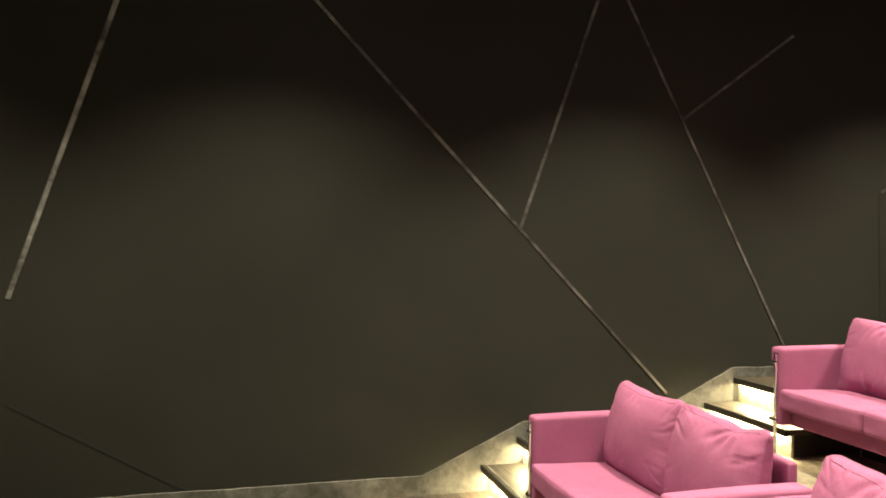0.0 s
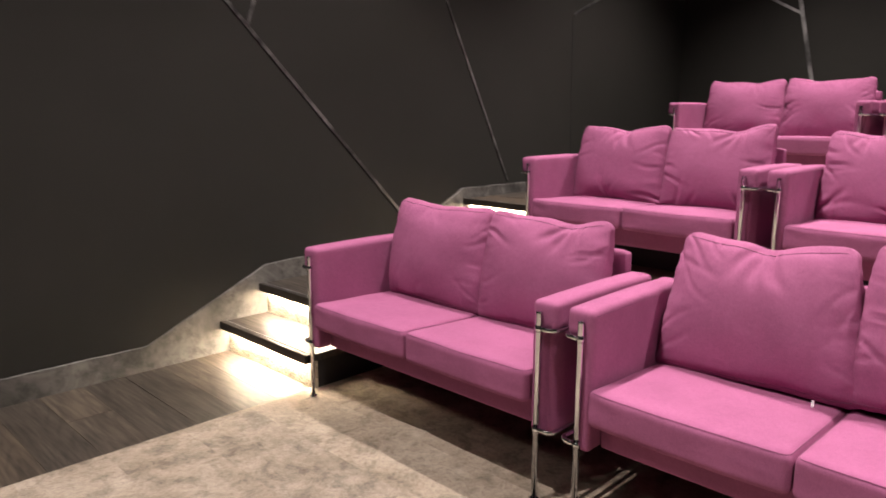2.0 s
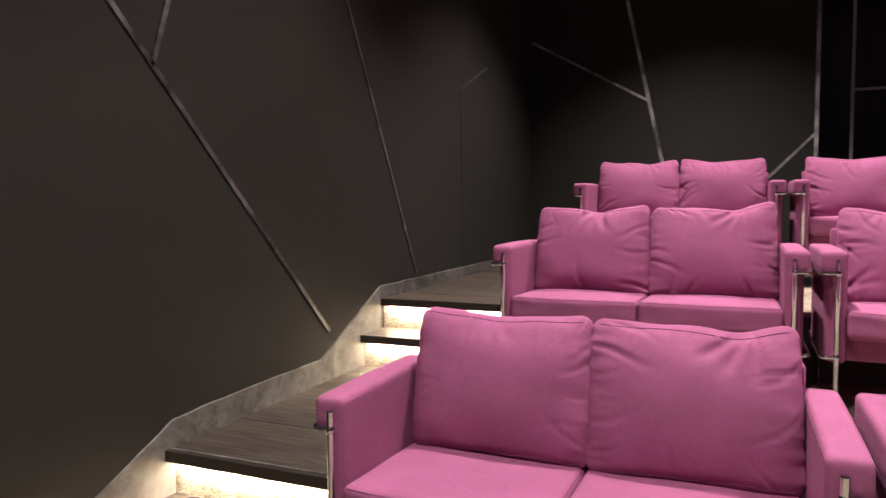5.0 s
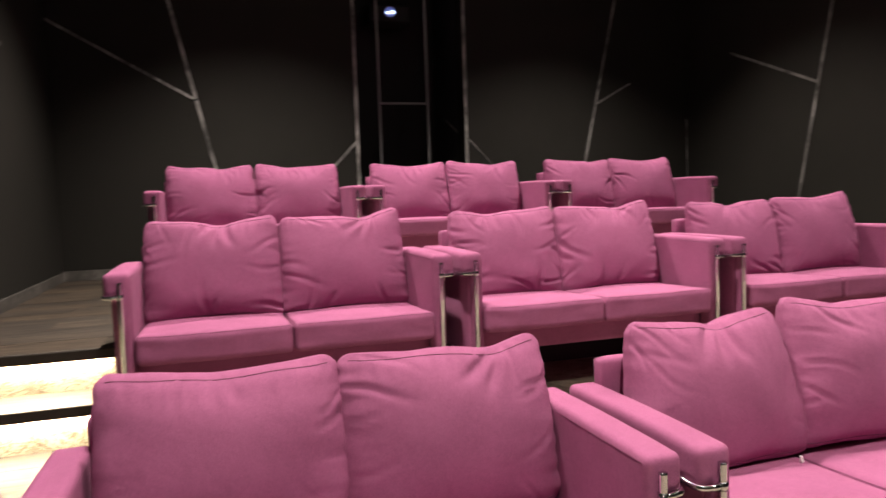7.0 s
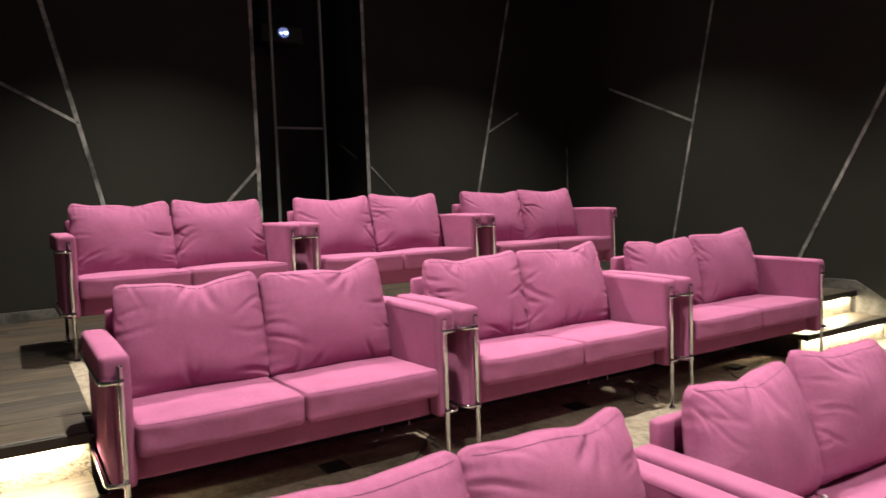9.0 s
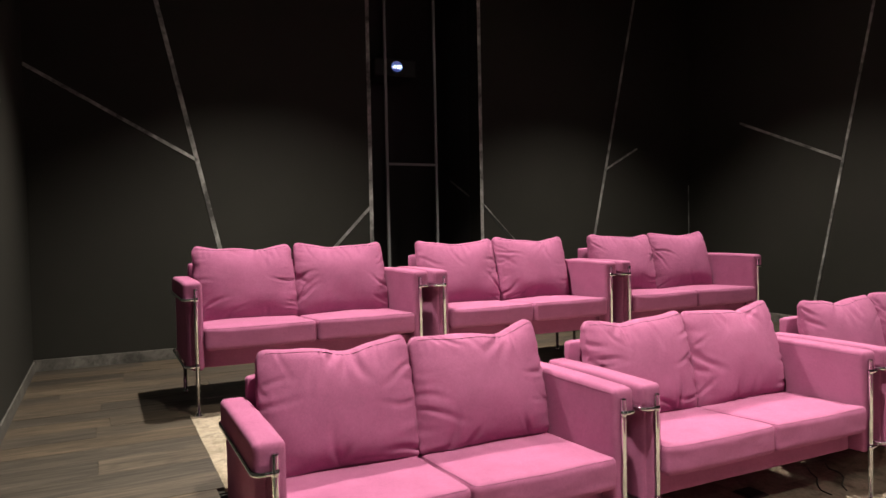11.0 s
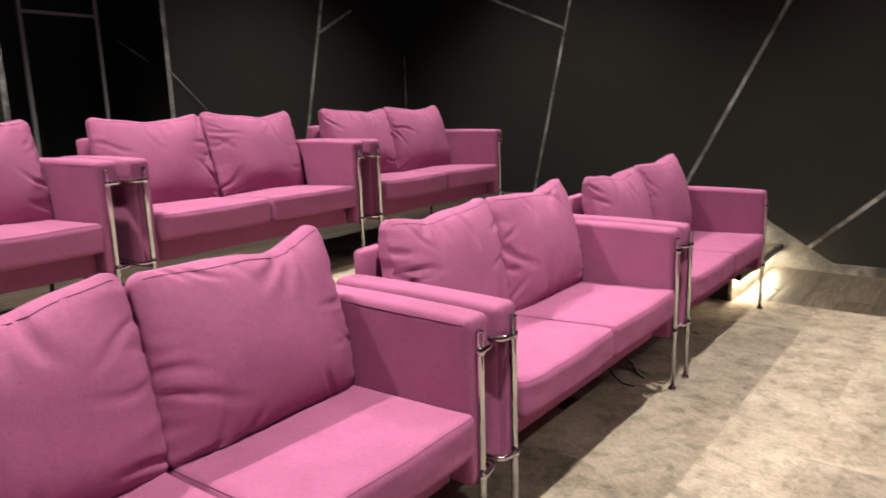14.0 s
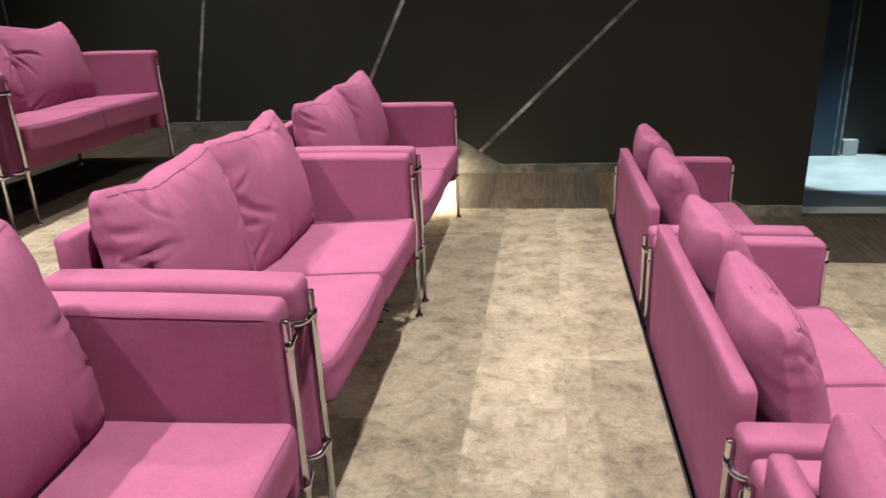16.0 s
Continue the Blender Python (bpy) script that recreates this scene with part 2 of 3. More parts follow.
def part(name, bm, mat, parent=None, label="", smooth=False):
    ob = new(name, mesh_of(name, bm, mat, smooth) if isinstance(bm, bmesh.types.BMesh) else bm)
    if parent:
        ob.parent = parent
    if label:
        ob["label"] = label
    return ob


def structure(name, bm, mat, label, category, smooth=False):
    return tagged(part(name, bm, mat, None, "", smooth), label, category, "", "structure")


def tube(bm, points, r, n=10):
    """A round bar along a line of points, with closed ends."""
    pts = [Vector(p) for p in points]
    rings, side = [], None
    for i, p in enumerate(pts):
        a = (pts[min(i + 1, len(pts) - 1)] - pts[max(i - 1, 0)]).normalized()
        if side is None:
            side = a.orthogonal().normalized()
        side = (side - a * side.dot(a)).normalized()
        up = a.cross(side)
        rings.append([bm.verts.new(p + r * (math.cos(k * 2 * math.pi / n) * side + math.sin(k * 2 * math.pi / n) * up)) for k in range(n)])
    for a, b in zip(rings, rings[1:]):
        for k in range(n):
            bm.faces.new((a[k], a[(k + 1) % n], b[(k + 1) % n], b[k]))
    bm.faces.new(rings[0][::-1])
    bm.faces.new(rings[-1])
    return bm


def rounded(points, r, n=5):
    """Rounds the inner corners of a line of points."""
    pts = [Vector(p) for p in points]
    out = [pts[0]]
    for a, b, c in zip(pts, pts[1:], pts[2:]):
        u, v = (a - b).normalized(), (c - b).normalized()
        for k in range(n + 1):
            t = k / n
            out.append((b + u * r) * (1 - t) ** 2 + b * 2 * t * (1 - t) + (b + v * r) * t * t)
    return out + [pts[-1]]


def soft_box(sx, sy, sz, r, cuts, shape):
    """A rounded box about the origin, whose points shape() moves on."""
    bm = bmesh.new()
    bmesh.ops.create_cube(bm, size=2)
    bmesh.ops.subdivide_edges(bm, edges=bm.edges[:], cuts=cuts, use_grid_fill=True)
    half = Vector((sx / 2, sy / 2, sz / 2))
    inner = half - Vector((r, r, r))
    for v in bm.verts:
        p = Vector([math.sin(c * math.pi / 2) * h for c, h in zip(v.co, half)])
        q = Vector([max(-i, min(i, c)) for c, i in zip(p, inner)])
        d = p - q
        v.co = shape(q + d.normalized() * r if d.length > 1e-6 else p)
    return bm


# ---------------------------------------------------------------- walls and ceiling
def skirting(name, points, face, out, label="weathered grey wooden skirting board at the foot of the wall"):
    """A board along a wall; points are (along, foot, height)."""
    bm = bmesh.new()
    for (a, za, ha), (b, zb, hb) in zip(points, points[1:]):
        steps, foot, last = max(1, round((b - a) / 0.035)), min(za, zb), None
        for k in range(steps + 1):
            f = k / steps
            along, top = a + (b - a) * f, (za + ha) * (1 - f) + (zb + hb) * f
            top += 0.004 * noise.noise(Vector((along * 9, face, 0.3))) + 0.003 * noise.noise(Vector((along * 27, face, 1.7)))
            ring = [bm.verts.new((along, face + o, z)) for o, z in ((0.0, foot), (out, foot), (out, top - 0.003), (out * 0.7, top), (0.0, top))]
            if last:
                for q in range(5):
                    bm.faces.new((last[q], last[(q + 1) % 5], ring[(q + 1) % 5], ring[q]))
            else:
                bm.faces.new(ring[::-1])
            last = ring
        bm.faces.new(last)
    bmesh.ops.recalc_face_normals(bm, faces=bm.faces)
    return structure(name, bm, SKIRT_WOOD, label, "skirting board")


structure("wall_left", boxed(FRONT - 0.2, BACK + 1.2, LEFT, LEFT + 0.2, -0.2, TOP), WALL, "charcoal painted side wall with metal inlay lines", "wall")
structure("wall_right", boxed(OPENING[1], BACK + 1.2, RIGHT - 0.2, RIGHT, -0.2, TOP), WALL, "charcoal painted side wall with metal inlay lines", "wall")
structure("wall_right_front", boxed(FRONT - 0.2, OPENING[0], RIGHT - 0.2, RIGHT, -0.2, TOP), WALL, "charcoal painted wall beside the doorway", "wall")
structure("wall_right_header", boxed(OPENING[0], OPENING[1], RIGHT - 0.2, RIGHT, 2.6, TOP), WALL, "charcoal painted wall above the doorway", "wall")
structure("wall_front", boxed(FRONT - 0.2, FRONT, RIGHT, LEFT, -0.2, TOP), WALL, "charcoal painted end wall", "wall")
REC_L, REC_R = 2.11, 1.052
structure("wall_back_left", boxed(BACK, BACK + 0.2, REC_L, LEFT, -0.2, TOP), WALL, "charcoal painted back wall with metal inlay lines", "wall")
structure("wall_back_right", boxed(BACK, BACK + 0.2, RIGHT, REC_R, -0.2, TOP), WALL, "charcoal painted back wall with metal inlay lines", "wall")
structure("wall_recess_back", boxed(BACK + 1.0, BACK + 1.2, RIGHT, LEFT, -0.2, TOP), BLACK, "matt black wall of the projection recess", "wall")
structure("wall_recess_left", boxed(BACK + 0.2, BACK + 1.0, REC_L, REC_L + 0.1, -0.2, TOP), BLACK, "matt black side of the projection recess", "wall")
structure("wall_recess_right", boxed(BACK + 0.2, BACK + 1.0, REC_R - 0.1, REC_R, -0.2, TOP), BLACK, "matt black side of the projection recess", "wall")
structure("ceiling", boxed(FRONT - 0.2, BACK + 1.2, RIGHT - 0.2, LEFT + 0.2, TOP, TOP + 0.2), BLACK, "matt black ceiling", "ceiling")


def inlay(face, axis, a, b, width=0.026, mat=None, proud=0.006, name="wall_trim", label="thin brushed metal inlay strip on the dark wall"):
    """A flat bar on a wall from a to b, each (along, height). axis: the way into the room."""
    a, b = Vector(a), Vector(b)
    d = (b - a).normalized()
    n = Vector((-d.y, d.x)) * width / 2
    bm = bmesh.new()
    low, top = [], []
    for p in (a + n, b + n, b - n, a - n):
        for ring, o in ((low, 0.0), (top, proud)):
            w = face + o * (1 if axis[1] > 0 else -1)
            ring.append(bm.verts.new((p.x, w, p.y) if axis[0] == "y" else (w, p.x, p.y)))
    for k in range(4):
        bm.faces.new((low[k], low[(k + 1) % 4], top[(k + 1) % 4], top[k]))
    bm.faces.new(top)
    bm.faces.new(low[::-1])
    bmesh.ops.recalc_face_normals(bm, faces=bm.faces)
    return structure(name, bm, mat or TRIM, label, "wall trim")


L_IN, R_IN, B_IN = ("y", -1), ("y", 1), ("x", -1)
inlay(LEFT, L_IN, (-0.46, 4.08), (2.98, 0.60), 0.022, STEEL)
inlay(LEFT, L_IN, (1.835, 1.755), (2.635, 4.08), 0.022, STEEL)
inlay(LEFT, L_IN, (2.255, 4.08), (4.045, 0.805), 0.020, STEEL)
inlay(LEFT, L_IN, (3.077, 2.58), (4.03, 3.28), 0.02, STEEL)
inlay(LEFT, L_IN, (-0.39, 4.08), (-1.25, 1.29))
inlay(LEFT, L_IN, (-1.25, 0.69), (-0.22, 0.10), 0.016, GROOVE, 0.003, "wall_joint", "dark joint line in the charcoal wall")
inlay(LEFT, L_IN, (4.88, 2.12), (5.45, 2.37), 0.02, STEEL)
inlay(LEFT, L_IN, (4.86, 2.09), (4.90, 0.79), 0.010, GROOVE, 0.003, "wall_joint", "dark joint line in the charcoal wall")
inlay(BACK, B_IN, (3.945, 4.08), (3.225, 0.79), 0.032)
inlay(BACK, B_IN, (3.53, 2.21), (4.676, 2.86), 0.024)
inlay(BACK, B_IN, (REC_L + 0.014, 4.08), (REC_L + 0.014, 0.79), 0.032)
inlay(BACK, B_IN, (REC_R - 0.014, 4.08), (REC_R - 0.014, 0.79), 0.032)
inlay(BACK, B_IN, (2.128, 1.85), (3.15, 0.80), 0.024)
inlay(BACK, B_IN, (1.022, 1.845), (-0.005, 0.80), 0.026, GROOVE, 0.003, "wall_joint", "dark joint line in the charcoal wall")
inlay(BACK, B_IN, (1.012, 1.861), (-0.015, 0.816), 0.007, TRIM, 0.004, "wall_trim", "thin metal edge of the dark joint")
inlay(REC_R, R_IN, (BACK + 0.21, 1.948), (7.45, 2.127), 0.018, TRIM, 0.004, "wall_trim", "thin metal inlay strip on the side of the recess")
inlay(BACK, B_IN, (-0.828, 4.08), (-0.085, 0.80), 0.024)
inlay(BACK, B_IN, (-0.40, 2.21), (-0.82, 2.435), 0.018)
inlay(BACK, B_IN, (RIGHT + 0.012, 2.06), (RIGHT + 0.012, 0.79), 0.012, TRIM, 0.004, "wall_trim", "thin metal strip in the corner of the walls")
inlay(RIGHT, R_IN, (4.66, 4.08), (5.37, 0.79), 0.022)
inlay(RIGHT, R_IN, (5.08, 2.18), (6.15, 2.635), 0.022)
inlay(RIGHT, R_IN, (2.40, 4.08), (4.08, 0.80))
inlay(RIGHT, R_IN, (0.78, 2.75), (3.136, 0.50))


# ---------------------------------------------------------------- floors, steps
structure("floor_lower", boxed(FRONT, EDGE2 + 0.02, RIGHT, LEFT, -0.2, -0.014), SHADOW_GAP, "lower floor under grey-brown planks", "floor")
structure("floor_middle", boxed(EDGE2, EDGE3 + 0.02, RIGHT, LEFT, -0.014, T2 - 0.014), SHADOW_GAP, "raised middle tier of the cinema floor", "floor")
structure("floor_upper", boxed(EDGE3, BACK + 1.0, RIGHT, LEFT, T2 - 0.014, T3 - 0.014), SHADOW_GAP, "raised upper tier of the cinema floor", "floor")


def stair(name, n1, n2, z0, rise, back, y0, y1):
    """Two lit steps that fill an aisle in front of a tier."""
    root = tagged(new(name), "wooden aisle steps with warm light under each nosing", "steps", "lit aisle steps", "structure")
    for nose, top, end in ((n1, z0 + rise, n2 + 0.06), (n2, z0 + 2 * rise, back)):
        part("tread", boxed(nose + 0.012, end, y0, y1, top - 0.035, top - 0.0005), FLOOR_WOOD, root)
        part("nosing", boxed(nose, nose + 0.03, y0, y1, top - 0.04, top + 0.004, 0.004), NOSING, root, "dark bronze step nosing")
        part("nosing_line", boxed(nose + 0.036, nose + 0.042, y0, y1, top - 0.004, top + 0.002), TRIM, root, "thin metal line on the tread")
        part("riser", boxed(nose + 0.05, nose + 0.07, y0, y1, top - rise - 0.02, top - 0.035), RISER_WOOD, root, "pale burl veneer riser with curling grain")
        part("led_strip", boxed(nose + 0.034, nose + 0.046, y0 + 0.03, y1 - 0.03, top - 0.041, top - 0.035), LED, root, "warm white light strip under the nosing")
        area("step_lamp", pose(nose + 0.040, (y0 + y1) / 2, top - 0.0435), 0.010, y1 - y0 - 0.08, 14.0, STEP_COLOUR)
    part("side_panel", boxed(n1 + 0.07, back, y0 + 0.004 if y0 > 1 else y1 - 0.024, y0 + 0.024 if y0 > 1 else y1 - 0.004, z0 - 0.01, z0 + rise - 0.036), BLACK, root, "black side panel")
    return root


STAIRS = []
for z0, rise, n1, n2, back in ((0.0, T2 / 2, N1, N2, EDGE2 + 0.02), (T2, (T3 - T2) / 2, N3, N4, EDGE3 + 0.02)):
    STAIRS.append(stair("steps_left", n1, n2, z0, rise, back, AISLE_L, LEFT))
    STAIRS.append(stair("steps_right", n1, n2, z0, rise, back, RIGHT, AISLE_R))
structure("platform_riser_middle", boxed(EDGE2 - 0.012, EDGE2, AISLE_R, AISLE_L, 0, T2 - 0.02), BLACK, "black riser of the middle tier behind the sofas", "riser")
structure("platform_riser_upper", boxed(EDGE3 - 0.012, EDGE3, AISLE_R, AISLE_L, T2, T3 - 0.02), BLACK, "black riser of the upper tier behind the sofas", "riser")

K = 0.42                                                         # run of the slope before a step
left_line = [(FRONT, 0, 0.128), (1.18, 0, 0.131), (1.882, T2, 0.108), (2.14, T2, 0.118), (2.89, T2, 0.125), (3.534, T3, 0.078), (BACK, T3, 0.076)]
right_line = [(OPENING[1], 0, 0.085), (N1 - K, 0, 0.085), (N2 + 0.02, T2, 0.072), (2.96, T2, 0.068), (N4 + 0.01, T3, 0.08), (BACK, T3, 0.08)]
skirting("baseboard_left", left_line, LEFT, -0.009)
skirting("baseboard_right", right_line, RIGHT, 0.009)
for y0, y1 in ((REC_L, LEFT), (RIGHT, REC_R)):
    structure("baseboard_back", boxed(BACK - 0.009, BACK, y0, y1, T3, T3 + 0.085, 0.003), SKIRT_WOOD, "weathered grey wooden skirting board at the foot of the wall", "skirting board")


# ---------------------------------------------------------------- sofas
def smoothstep(t):
    t = max(0.0, min(1.0, t))
    return t * t * (3 - 2 * t)


def pillow_shape(seed, sag, u0, lift):
    W, H, T = 0.590, 0.475, 0.16
    off = Vector((seed * 7.3, seed * 3.1, seed * 5.7))
    dice = random.Random(seed * 13 + 1)
    force = 1.8 if seed in (9, 10, 11) else 0.95 if seed < 7 else 1.35
    folds = []
    for k in range(22 if force > 1.5 else 16):
        side = dice.choice((0, 0, 1, 1, 2, 2, 3))
        f = dice.uniform(-0.9, 0.9)
        at = ((f * 0.9 + (0.1 if f > 0 else -0.1), 1.0), (-1.0, f), (1.0, f), (f, -1.0))[side]
        inward = Vector((u0 * 0.4 - at[0], -0.1 - at[1])).normalized()
        inward.rotate(Matrix.Rotation(dice.uniform(-0.6, 0.6), 2))
        folds.append((Vector((at[0] * W / 2, at[1] * H / 2)), inward, dice.uniform(0.07, 0.24), force * dice.uniform(0.006, 0.014), dice.uniform(0.0045, 0.0085) * force ** 0.5))
    for k in range(3):
        folds.append((Vector((u0 * W / 2 + (k - 1) * 0.022, H / 2)), Vector(((k - 1) * 0.5 + 0.15, -1)).normalized(), 0.08 + sag * 3.5, sag * 0.7, 0.013))

    def crease(y, z):
        total, p = 0.0, Vector((y, z))
        for start, way, length, depth, width in folds:
            d = p - start
            along = d.dot(way)
            if -0.03 < along < length:
                across = (d.x * way.y - d.y * way.x) + 0.02 * math.sin(along * 18 + depth * 900)
                fade = smoothstep(1 - along / length) * smoothstep((along + 0.03) / 0.05)
                w = width * (1 + along * 4)
                q = (across / w) ** 2
                if q < 12:
                    total += depth * fade * (1 - 0.8 * q) * math.exp(-q / 1.6)
        return total

    def shape(p):
        x, y, z = p
        u, v = y / (W / 2), z / (H / 2)
        front = x < 0
        if front:
            x += crease(y, z)
        x *= 1 - 0.46 * abs(u) ** 3.2 - 0.38 * abs(v) ** 3.2
        x += (-0.034 if front else 0.018) * max(0, 1 - u * u) * max(0, 1 - v * v)
        y *= 1 + 0.010 * max(0, 1 - v * v)
        y *= 1 - (0.115 if seed == 3 else 0.02) * v
        z *= 1 - 0.045 * max(0, 1 - u * u)
        top = smoothstep((v + 0.2) / 1.2)
        z -= sag * 0.72 * math.exp(-((u - u0) / 0.27) ** 2) * top
        z += abs(lift) * max(0, u if lift > 0 else -u) ** 2.5 * top
        z += (0.022 if seed > 12 else 0.006) * abs(u) ** 4 * top
        q = Vector((x * 3, y, z)) + off
        side = abs(u) ** 6
        x += 0.008 * side * noise.noise(Vector((1, q.y * 4, q.z * 26)))
        y += 0.005 * side * noise.noise(Vector((q.x * 3, 0, q.z * 30))) * (1 if u > 0 else -1)
        x += 0.008 * noise.noise(q * 6) * (1 if front else 0.3)
        z += 0.006 * noise.noise(q * 8)
        pucker = max(0.0, abs(u) - 0.72) / 0.28
        grip = pucker * (1 - 0.55 * pucker) * (0.4 + 1.2 * abs(noise.noise(Vector((seed * 2.7, u * 2, v * 2.5)))))
        wave = math.sin(z * 165 + 9 * noise.noise(Vector((seed * 1.3 + u, z * 7, 0))) + seed)
        gather = 0.7 if seed > 12 else 0.3
        x += 0.0075 * gather * grip * wave * (1 if front else 0.4)
        y += 0.0040 * gather * grip * wave * (1 if u > 0 else -1)
        rim = max(0.0, v - 0.62) / 0.38
        x += 0.0022 * rim * (1 - 0.5 * rim) * math.sin(y * 120 + 10 * noise.noise(Vector((y * 5, seed, 2)))) if front else 0
        return Vector((x, y, z))
    return shape


def seam_line(shape, edge):
    """The sewn line along the upper (1) or lower (-1) front edge of a pillow."""
    W, H, r, pts = 0.590, 0.475, 0.045, []
    for i in range(91):
        y, z = (i / 45 - 1) * (W / 2 - 0.012), edge * H / 2
        q = Vector((-0.035, max(r - W / 2, min(W / 2 - r, y)), edge * (H / 2 - r)))
        p = Vector((-0.098, y, z))
        pts.append(shape(q + (p - q).normalized() * (r + 0.0006)))
    return pts


MESHES = {}


def cached(key, make, mat, smooth=True):
    if key not in MESHES:
        MESHES[key] = mesh_of(key, make(), mat, smooth)
    return MESHES[key]


def seat_shape(seed):
    def shape(p):
        x, y, z = p
        u, v = y / 0.300, x / 0.295
        if z > 0:
            z += 0.014 * max(0, 1 - u * u) * max(0, 1 - v * v) - 0.012 * (v + 1) + 0.004 * noise.noise(Vector((x * 6, y * 6, seed)))
        x += 0.008 * max(0, 1 - u * u) * (-1 if v < -0.8 else 0)
        x += 0.003 * noise.noise(Vector((x * 9 + seed, y * 11, z * 20)))
        return Vector((x, y, z))
    return shape


def arm_shape(side):
    """Moves the points of an arm: a soft pad over a lower panel whose rounded outer corner is set back."""
    def shape(p):
        x, y, z = p
        low = smoothstep((0.142 - z) / 0.014)
        out = y * side
        if out > 0:
            y -= side * 0.018 * low * min(1.0, out / 0.03)
        if x < -0.1:
            x += low * (0.034 * smoothstep((out + 0.004) / 0.016) + 0.030 * smoothstep((out - 0.020) / 0.030) ** 2) * smoothstep((-0.1 - x) / 0.12)
        swell = 0.004 * max(0, 1 - (x / 0.3) ** 2) if z > 0.2 else 0
        return Vector((x, y + 0.0012 * noise.noise(Vector((x * 8, 3, z * 8))), z + swell))
    return shape


def arm_seam(side):
    """The stitched line along the top of an arm."""
    y = -side * 0.0487
    return tube(bmesh.new(), rounded([(0.24, y, 0.216), (-0.1, y, 0.216), (-0.296, y, 0.216)], 0.02), 0.0009, 5)


def seat_seam(seed):
    """The stitched welt round the top of a seat cushion."""
    line, shape = rounded([(0.2, -0.2925, 0), (-0.2875, -0.2925, 0), (-0.2875, 0.2925, 0), (0.2, 0.2925, 0)], 0.025), seat_shape(seed)
    pts = [a.lerp(b, k / 12) for a, b in zip(line, line[1:]) for k in range(12) if (b - a).length > 0.1 or k == 0] + [line[-1]]
    return tube(bmesh.new(), [shape(Vector((p.x, p.y, 0.0535))) + Vector((-0.0005, 0, 0.0006)) for p in pts], 0.0013, 5)


def sofa(x, y, z, pillows, label, turn=0.0, seats=(1, 2)):
    """A two-seat sofa; its front leg line is at the origin and it looks along -x."""
    root = tagged(new("sofa"), label, "sofa", "two-seat sofas in three rows")
    root.matrix_basis = pose(x, y, z, 0, 0, turn)
    part("base", cached("base", lambda: soft_box(0.50, 1.204, 0.125, 0.012, 6, lambda p: p), FABRIC), None, root).location = (0.317, 0, 0.2975)
    part("backrest", cached("backrest", lambda: soft_box(0.055, 1.22, 0.545, 0.018, 8, lambda p: p), FABRIC), None, root).location = (0.605, 0, 0.508)
    for s in (1, -1):
        arm = part("armrest", cached(f"armrest_{s}", lambda: soft_box(0.628, 0.098, 0.467, 0.021, 28, arm_shape(s)), FABRIC), None, root)
        arm.location = (0.316, s * 0.652, 0.4685)
        part("stitching", cached(f"stitching_{s}", lambda: arm_seam(s), FABRIC_SEAM), None, arm)
        for lx in (-0.007, 0.640):
            leg = part("leg", cached("leg", lambda: tube(bmesh.new(), [(0, 0, 0.004), (0, 0, 0.664), (0, 0, 0.668)], 0.0105, 12), CHROME), None, root, "chrome tube leg")
            leg.location = (lx, s * 0.640, 0)
            part("glide", cached("glide", lambda: tube(bmesh.new(), [(0, 0, 0), (0, 0, 0.004), (0, 0, 0.010)], 0.017, 14), CHROME), None, leg, "round chrome foot")
        for rz in (0.612, 0.262):
            def rail():
                bm = tube(bmesh.new(), rounded([(-0.009, 0.0, 0), (-0.007, 0.062, 0), (0.640, 0.062, 0), (0.642, 0, 0)], 0.034), 0.0085, 8)
                for lx in (-0.007, 0.640):
                    tube(bm, [(lx, 0, -0.010), (lx, 0, 0.010)], 0.0135, 12)
                return bm
            bar = part("rail", cached("rail", rail, CHROME), None, root, "chrome side rail")
            bar.matrix_basis = pose(0, s * 0.640, rz) @ Matrix.Diagonal((1, s, 1, 1))
    for i, s in enumerate((1, -1)):
        seat = part("seat_cushion", cached(f"seat_cushion_{seats[i]}", lambda: soft_box(0.59, 0.600, 0.122, 0.026, 26, seat_shape(seats[i] * 3.7)), FABRIC), None, root)
        seat.location = (0.270, s * 0.3015, 0.3995)
        part("welt", cached(f"welt_{seats[i]}", lambda: seat_seam(seats[i] * 3.7), WELT), None, seat)
        seed, sag, u0, lift, roll, lean, dy, dz = pillows[i]
        shape = pillow_shape(seed, sag, u0, lift)
        pil = part("back_cushion", cached(f"back_cushion_{seed}", lambda: soft_box(0.16, 0.590, 0.475, 0.045, 70, shape), FABRIC), None, root)
        pil.matrix_basis = pose(0.472, s * 0.298 + dy, 0.650 + dz, roll, lean * 0.8, 0)
        for edge in (1, -1):
            part("piping", cached(f"piping_{seed}_{edge}", lambda: tube(bmesh.new(), seam_line(shape, edge), 0.0014, 5), PIPING), None, pil)
        if seed == 3:
            part("zip_tag", boxed(-0.095, -0.085, -0.215, -0.208, -0.240, -0.220, 0.002), WHITE, pil, "small white zip tag")
    return root


# each pillow: depth of the dent in its top, where the dent is, raised corner, roll in degrees, height
FIRST_ROW = [(0.012, 0.0, 0.006, 0, 0.012), (0.028, -0.45, 0.0, -1, 0.012), (0.030, -0.1, 0.006, -2, 0.018),
             (0.012, 0.3, 0.01, 2, 0.03), (0.015, 0.2, 0.0, 1, 0.03), (0.02, -0.2, 0.01, 0, 0.035)]
SECOND_ROW = [(0.030, -0.12, -0.010, 0, 0.010), (0.028, -0.36, -0.026, -1, 0.012), (0.020, 0.3, -0.012, 0, 0.002),
              (0.024, -0.25, -0.014, -1, 0.010), (0.030, 0.05, 0.0, 0, 0.002), (0.010, 0.0, -0.02, -1, 0.014)]
